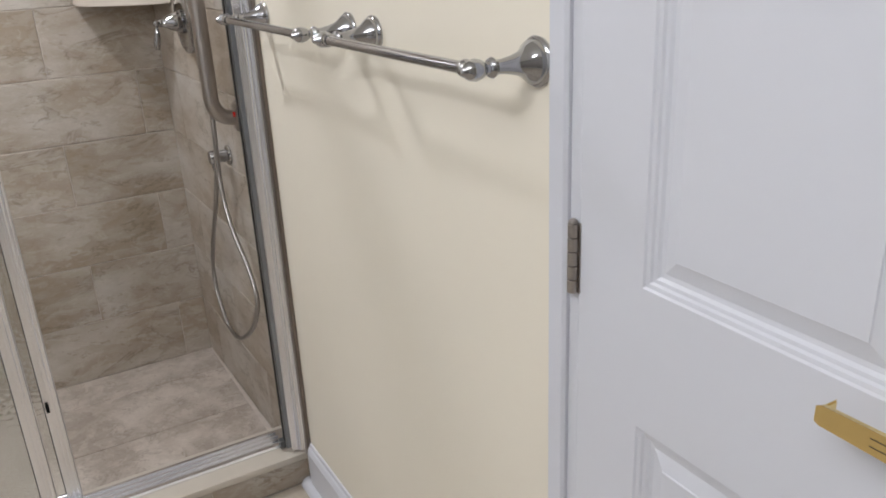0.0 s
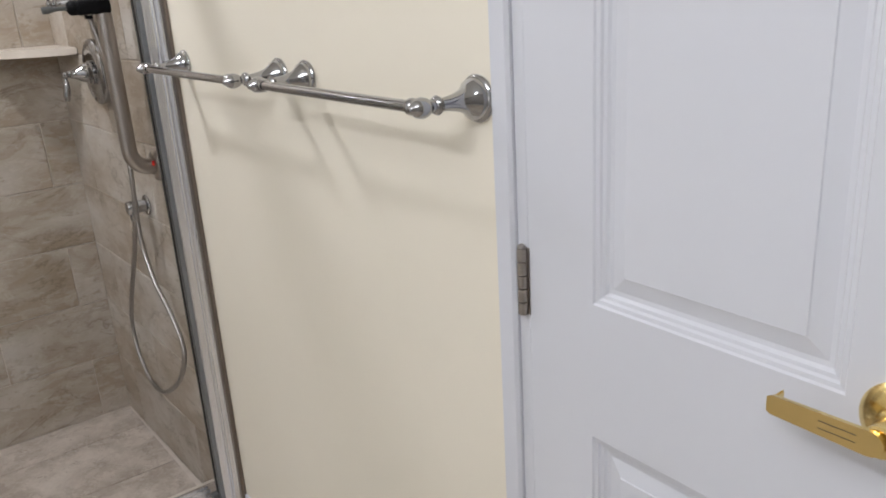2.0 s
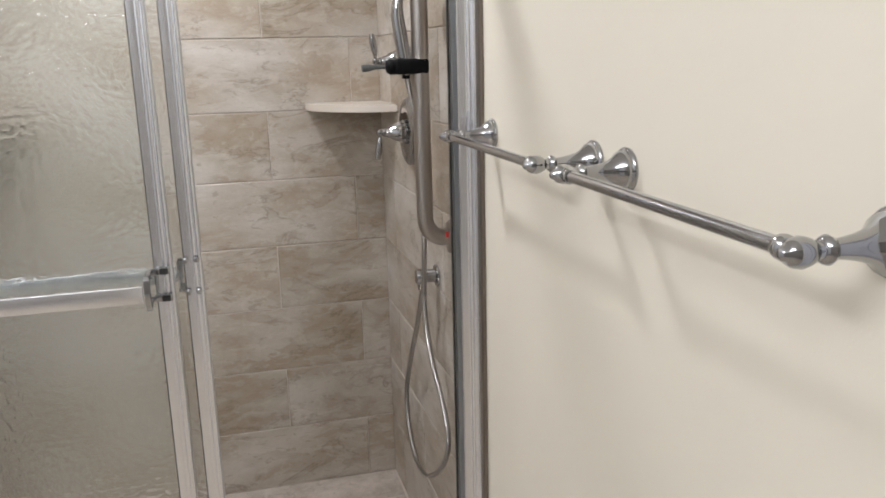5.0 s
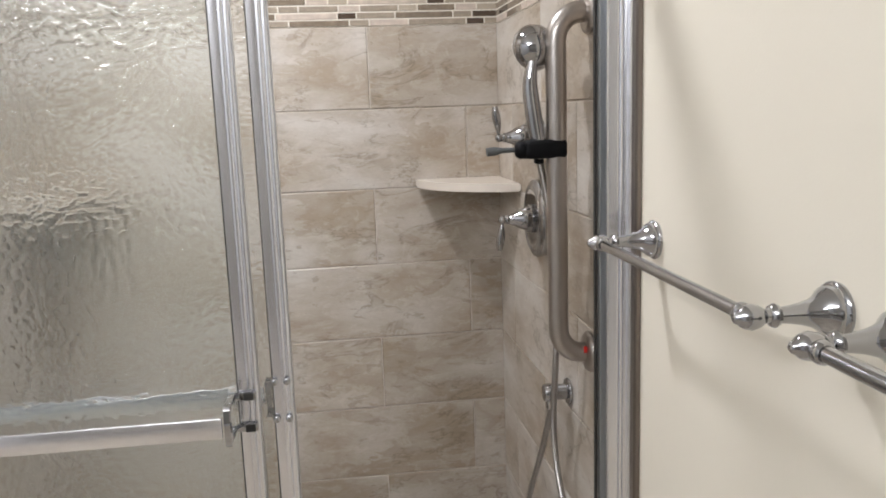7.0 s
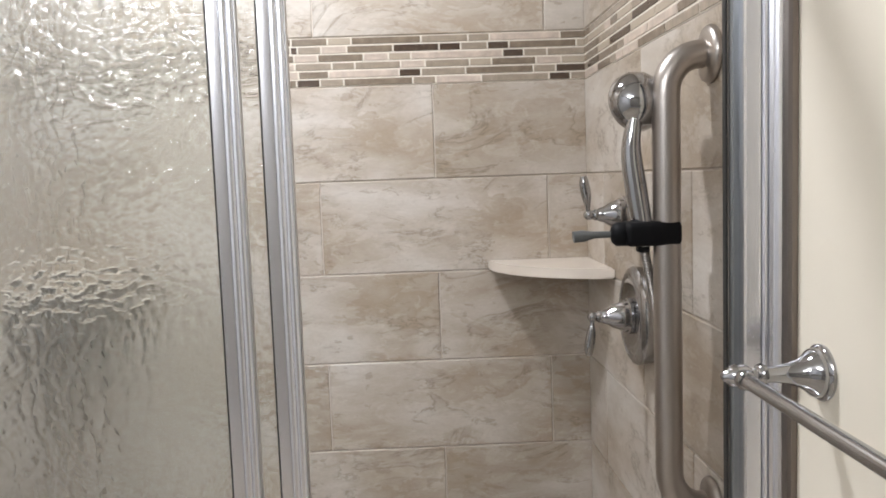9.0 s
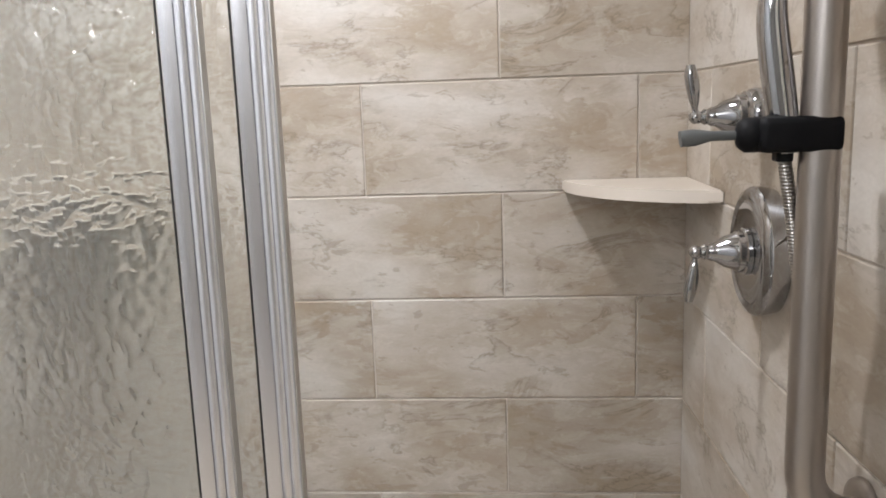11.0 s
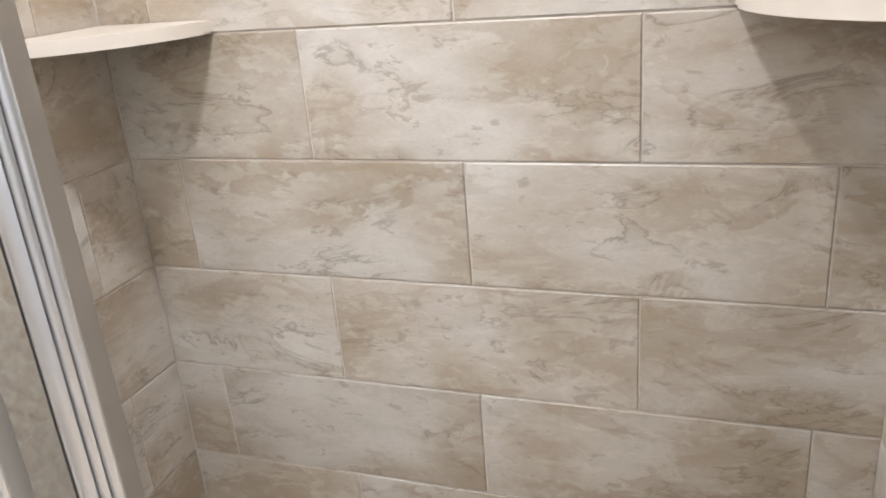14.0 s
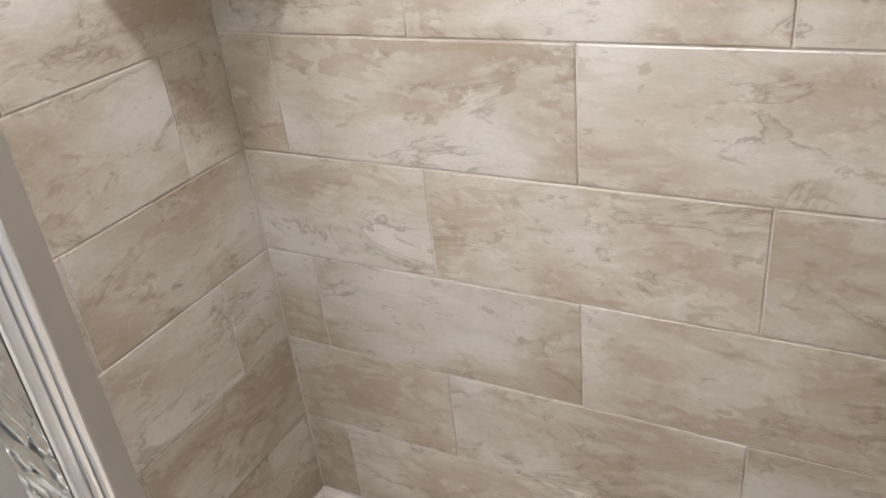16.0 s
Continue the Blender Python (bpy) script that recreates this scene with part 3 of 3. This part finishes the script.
hd = bmesh.new()
lathe([(-0.026, 0.012), (-0.020, 0.024), (-0.010, 0.034), (0.004, 0.040), (0.016, 0.0405), (0.022, 0.038), (0.024, 0.030)], 36, hd, (0, 0, 0), "Z")
hd.transform(pose(0.004, 0.016, 0.188, -105, 0, 25) @ Matrix.Scale(1.03, 4))
part("head", hd, CHROME, hs, "", 50)

strap = thing("holder_strap", (0.798, 2.115, 1.382), "black rubber strap clamp round the grab bar holding the hand shower", "strap")
sb = box((-0.050, -0.026, -0.0165), (0.026, 0.026, 0.0165), 0.007)
part("strap_band", sb, RUBBER, strap, "", 50)
part("strap_boss", lathe([(0, 0.012), (0.006, 0.0165), (0.020, 0.0165), (0.026, 0.012), (0.028, 0.006)], 24, None, (-0.039, -0.004, 0)), RUBBER, strap, "", 50)
part("strap_stub", box((-0.030, -0.008, -0.026), (-0.014, 0.008, -0.0166), 0.002), RUBBER, strap)
part("thumb_lever", sweep([(-0.062, -0.002, 0), (-0.09, -0.002, 0), (-0.105, -0.002, -0.001), (-0.118, -0.002, -0.002)], [0.005, 0.0055, 0.009, 0.0085], 16, None, 0.8), GREY_PLASTIC, strap, "grey thumb lever", 50)

outlet = thing("wall_outlet_elbow", (tile_face(2.245) - 0.0005, 2.245, 0.869), "chrome wall outlet elbow feeding the shower hose", "shower outlet")
part("rose", lathe([(0.0005, 0.027), (0.003, 0.028), (0.006, 0.026), (0.008, 0.018)], 32), CHROME, outlet, "", 40)
part("body", lathe([(0.008, 0.0165), (0.030, 0.0165), (0.031, 0.019), (0.052, 0.019), (0.055, 0.017), (0.056, 0.010)], 32), CHROME, outlet, "", 40)
part("nipple", lathe([(-0.034, 0.009), (-0.026, 0.0105), (-0.016, 0.0105)], 20, None, (-0.041, 0, 0), "Z"), CHROME, outlet, "", 40)

hose = thing("shower_hose", (0.82, 2.2, 0.34), "flexible ribbed metal shower hose hanging in a loop", "hose")
hose_pts = [(0.828, 2.245, 0.836), (0.826, 2.31, 0.72), (0.828, 2.431, 0.565), (0.83, 2.495, 0.46), (0.83, 2.49, 0.37), (0.83, 2.425, 0.300), (0.83, 2.32, 0.290), (0.83, 2.20, 0.345), (0.83, 2.09, 0.43), (0.83, 2.03, 0.524), (0.83, 2.075, 0.60), (0.828, 2.17, 0.68), (0.825, 2.215, 0.80), (0.818, 2.165, 0.98), (0.814, 2.145, 1.15), (0.797, 2.135, 1.28), (0.778, 2.119, 1.364)]
part("hose_tube", sweep([Vector(p) - Vector((0.82, 2.2, 0.34)) for p in smooth_path(hose_pts, 12)], 0.0066, 14), HOSE_METAL, hose, "", 60)


# ---- valve and diverter ----
def shower_valve(name, place, rose_r, up, label):
    t = thing(name, place, label, "shower valve")
    r = rose_r
    fat = 1.22
    part("escutcheon", lathe([(-0.0178, r * 0.96), (0.0005, r), (0.006, r), (0.012, r * 0.95), (0.015, r * 0.86), (0.012, r * 0.80), (0.0145, r * 0.74), (0.0120, r * 0.5), (0.012, 0.030), (0.013, 0.027)], 48), CHROME, t, "", 35)
    part("bell", lathe([(d_ * 1.0, r_ * (fat if d_ < 0.06 else 1.05)) for d_, r_ in [(0.013, 0.026), (0.019, 0.0262), (0.021, 0.0235), (0.028, 0.0228), (0.030, 0.0205), (0.045, 0.0165), (0.054, 0.0115), (0.058, 0.0105), (0.060, 0.0122), (0.063, 0.0105), (0.066, 0.0095), (0.069, 0.0102), (0.074, 0.0070), (0.076, 0.0085), (0.083, 0.0085), (0.087, 0.0055), (0.089, 0.003)]], 36), CHROME, t, "", 40)
    s_ = 1 if up else -1
    lp = smooth_path([(-0.081, 0, 0.004 * s_), (-0.082, 0, 0.018 * s_), (-0.084, 0, 0.036 * s_), (-0.087, 0, 0.054 * s_), (-0.088, 0, 0.068 * s_)], 6)
    k_ = len(lp) - 1
    lr = [0.0040 + 0.0052 * max(0.0, math.sin(math.pi * min(1, max(0, (i / k_ - 0.15) / 0.95)))) for i in range(k_ + 1)]
    part("lever", sweep(lp, lr, 18), CHROME, t, "", 60)


shower_valve("shower_valve", (tile_face(2.40) - 0.018, 2.41, 1.214), 0.087, False, "chrome shower valve with round plate and lever pointing down")
shower_valve("diverter_valve", (tile_face(2.42) - 0.018, 2.425, 1.393), 0.036, True, "small chrome diverter valve with lever pointing up")

# ---- tiles ----
tile_meshes = {}


def tile_mesh(w, h, mat, depth=0.010, edge=0.0016, tag=""):
    key = (round(w, 4), round(h, 4), mat.name, depth)
    if key not in tile_meshes:
        bm = bmesh.new()
        levels = []
        for inset, y in ((0, depth), (0, edge * 0.8), (edge, 0)):
            levels.append([bm.verts.new((x, y, z)) for x, z in ((-w / 2 + inset, -h / 2 + inset), (w / 2 - inset, -h / 2 + inset), (w / 2 - inset, h / 2 - inset), (-w / 2 + inset, h / 2 - inset))])
        for a, b in zip(levels, levels[1:]):
            for i in range(4):
                j = (i + 1) % 4
                bm.faces.new((a[i], a[j], b[j], b[i]))
        bm.faces.new(levels[0])
        bm.faces.new(levels[-1])
        bmesh.ops.recalc_face_normals(bm, faces=bm.faces)
        me = bpy.data.meshes.new("tile")
        bm.to_mesh(me)
        bm.free()
        me.materials.append(mat)
        tile_meshes[key] = me
    return tile_meshes[key]


def lay(name, parent, w, h, m, mat, gap=0.0026, depth=0.0032, edge=0.0018):
    if w - gap < 0.004 or h - gap < 0.004:
        return
    ob = new(name, tile_mesh(w - gap, h - gap, mat, depth, edge))
    ob.parent = parent
    ob.matrix_basis = m


LONG = 0.524


def wall_strip(wall, u0, u1, z0, z1, joint, to_pose, wid=LONG, mat=None, name="tile"):
    """One course from u0 to u1, with a joint at the given place and every wid from it."""
    cuts = [u0]
    k = math.floor((u0 - joint) / wid) + 1
    while joint + k * wid < u1 - 0.001:
        if joint + k * wid > u0 + 0.001:
            cuts.append(joint + k * wid)
        k += 1
    cuts.append(u1)
    for a, b in zip(cuts, cuts[1:]):
        lay(name, wall, b - a, z1 - z0, to_pose((a + b) / 2, (z0 + z1) / 2), mat or TILE)


def on_back(u, z):
    return pose(u, BACK, z)


def on_right(u, z):
    return pose(tile_face(u), u, z, 0, 0, -88.85)


def on_left(u, z):
    return pose(TILE_L, u, z, 0, 0, 90)


courses = list(zip(Z_ROWS, Z_ROWS[1:])) + list(zip(Z_ABOVE, Z_ABOVE[1:]))
for i, (z0, z1) in enumerate(courses):
    odd = (i % 2 == 1) if i < 8 else (i % 2 == 1)
    wall_strip(back_wall, TILE_L, TILE_R, z0, z1, 0.508 if odd else 0.242, on_back)
    wall_strip(right_wall, 1.966, BACK + 0.0004, z0, z1, 2.437 if odd else 2.19, on_right)
    wall_strip(left_wall, 2.062, BACK + 0.0004, z0, z1, 2.463 if odd else 2.735, on_left)

# mosaic band: six rows of glass and stone strips
PALETTE = {"d": GLASS_DARK, "g": GLASS_GREY, "l": GLASS_LIGHT, "c": GLASS_CREAM, "s": MOSAIC_STONE}
ROW_H = (1.791 - 1.681) / 6
known = ["77g50c148g100l46l150s54g", "15d50l54s98g98d46d57l46d144g19c", "50s97g53s48c195s45d50l82l", "78l49l97l52s95l47c95g54s52c", "64g149s47d95l145g48l64d", "50d50l147g49l97s145l46d33l"]


def mosaic_row(text):
    out, num = [], ""
    for ch in text:
        if ch.isdigit():
            num += ch
        else:
            out.append((int(num) / 1000 * 1.067, ch))
            num = ""
    return out


for wall, lo, hi in ((back_wall, (TILE_L, BACK + 0.0013, 1.6815), (TILE_R, BACK + 0.0031, 1.7905)), (left_wall, (TILE_L - 0.0031, 2.07, 1.6815), (TILE_L - 0.0013, BACK, 1.7905))):
    link("grout_bed", box(lo, hi), MOSAIC_GROUT, wall)
bed = prism([(tile_face(1.967) + 0.0013, 1.967), (tile_face(1.967) + 0.0031, 1.967), (tile_face(BACK) + 0.0031, BACK), (tile_face(BACK) + 0.0013, BACK)], 1.6815, 1.7905)
link("grout_bed", bed, MOSAIC_GROUT, right_wall)
rng = random.Random(4)
for r, text in enumerate(known):
    z = 1.791 - (r + 0.5) * ROW_H
    x = TILE_R
    for w, ch in reversed(mosaic_row(text)):
        lay("mosaic_strip", back_wall, w, ROW_H, pose(x - w / 2, BACK, z), PALETTE[ch], 0.0040, 0.003, 0.0006)
        x -= w
    while x > TILE_L + 0.001:
        w = min(rng.choice((0.049, 0.098, 0.147)), x - TILE_L)
        lay("mosaic_strip", back_wall, w, ROW_H, pose(x - w / 2, BACK, z), PALETTE[rng.choice("ddggglls")], 0.0040, 0.003, 0.0006)
        x -= w
    for wall, to_pose, u0 in ((right_wall, on_right, 1.966), (left_wall, on_left, 2.062)):
        x = BACK - 0.0015
        first = rng.uniform(0.02, 0.14)
        while x > u0 + 0.001:
            w = min(first, x - u0)
            first = rng.choice((0.049, 0.098, 0.147))
            lay("mosaic_strip", wall, w, ROW_H, to_pose(x - w / 2, z), PALETTE[rng.choice("dgglllcss")], 0.0040, 0.003, 0.0006)
            x -= w

# curb face, pan and room floor tiles
for a, b in ((TILE_L, 0.10), (0.10, 0.61), (0.61, TILE_R + 0.018)):
    lay("tile", curb, b - a, 0.078, pose((a + b) / 2, FRONT + 0.002, 0.0395), TILE)
pan = link("shower_pan", box((TILE_L + 0.0005, 2.0665, -0.003), (TILE_R + 0.0005, BACK + 0.008, -0.001)), GROUT, kind="structure")
ycuts = [2.068, 2.40, 2.695, BACK - 0.001]
xcuts = [TILE_L + 0.001, -0.02, 0.855 - 0.001]
for y0, y1 in zip(ycuts, ycuts[1:]):
    for x0, x1 in zip(xcuts, xcuts[1:]):
        lay("tile", pan, x1 - x0, y1 - y0, pose((x0 + x1) / 2, (y0 + y1) / 2, 0.004, -90), PAN_TILE, 0.003, 0.005, 0.001)
floor_tiles = bpy.data.objects["floor"]
for i in range(8):
    for j in range(11):
        x0, y0 = ROOM_W + i * 0.305, ROOM_S + j * 0.305
        x1, y1 = min(x0 + 0.305, WALL), min(y0 + 0.305, FRONT)
        if x1 - x0 > 0.01 and y1 - y0 > 0.01:
            lay("tile", floor_tiles, x1 - x0, y1 - y0, pose((x0 + x1) / 2, (y0 + y1) / 2, 0.0, -90), FLOOR_TILE, 0.003, 0.0035, 0.001)
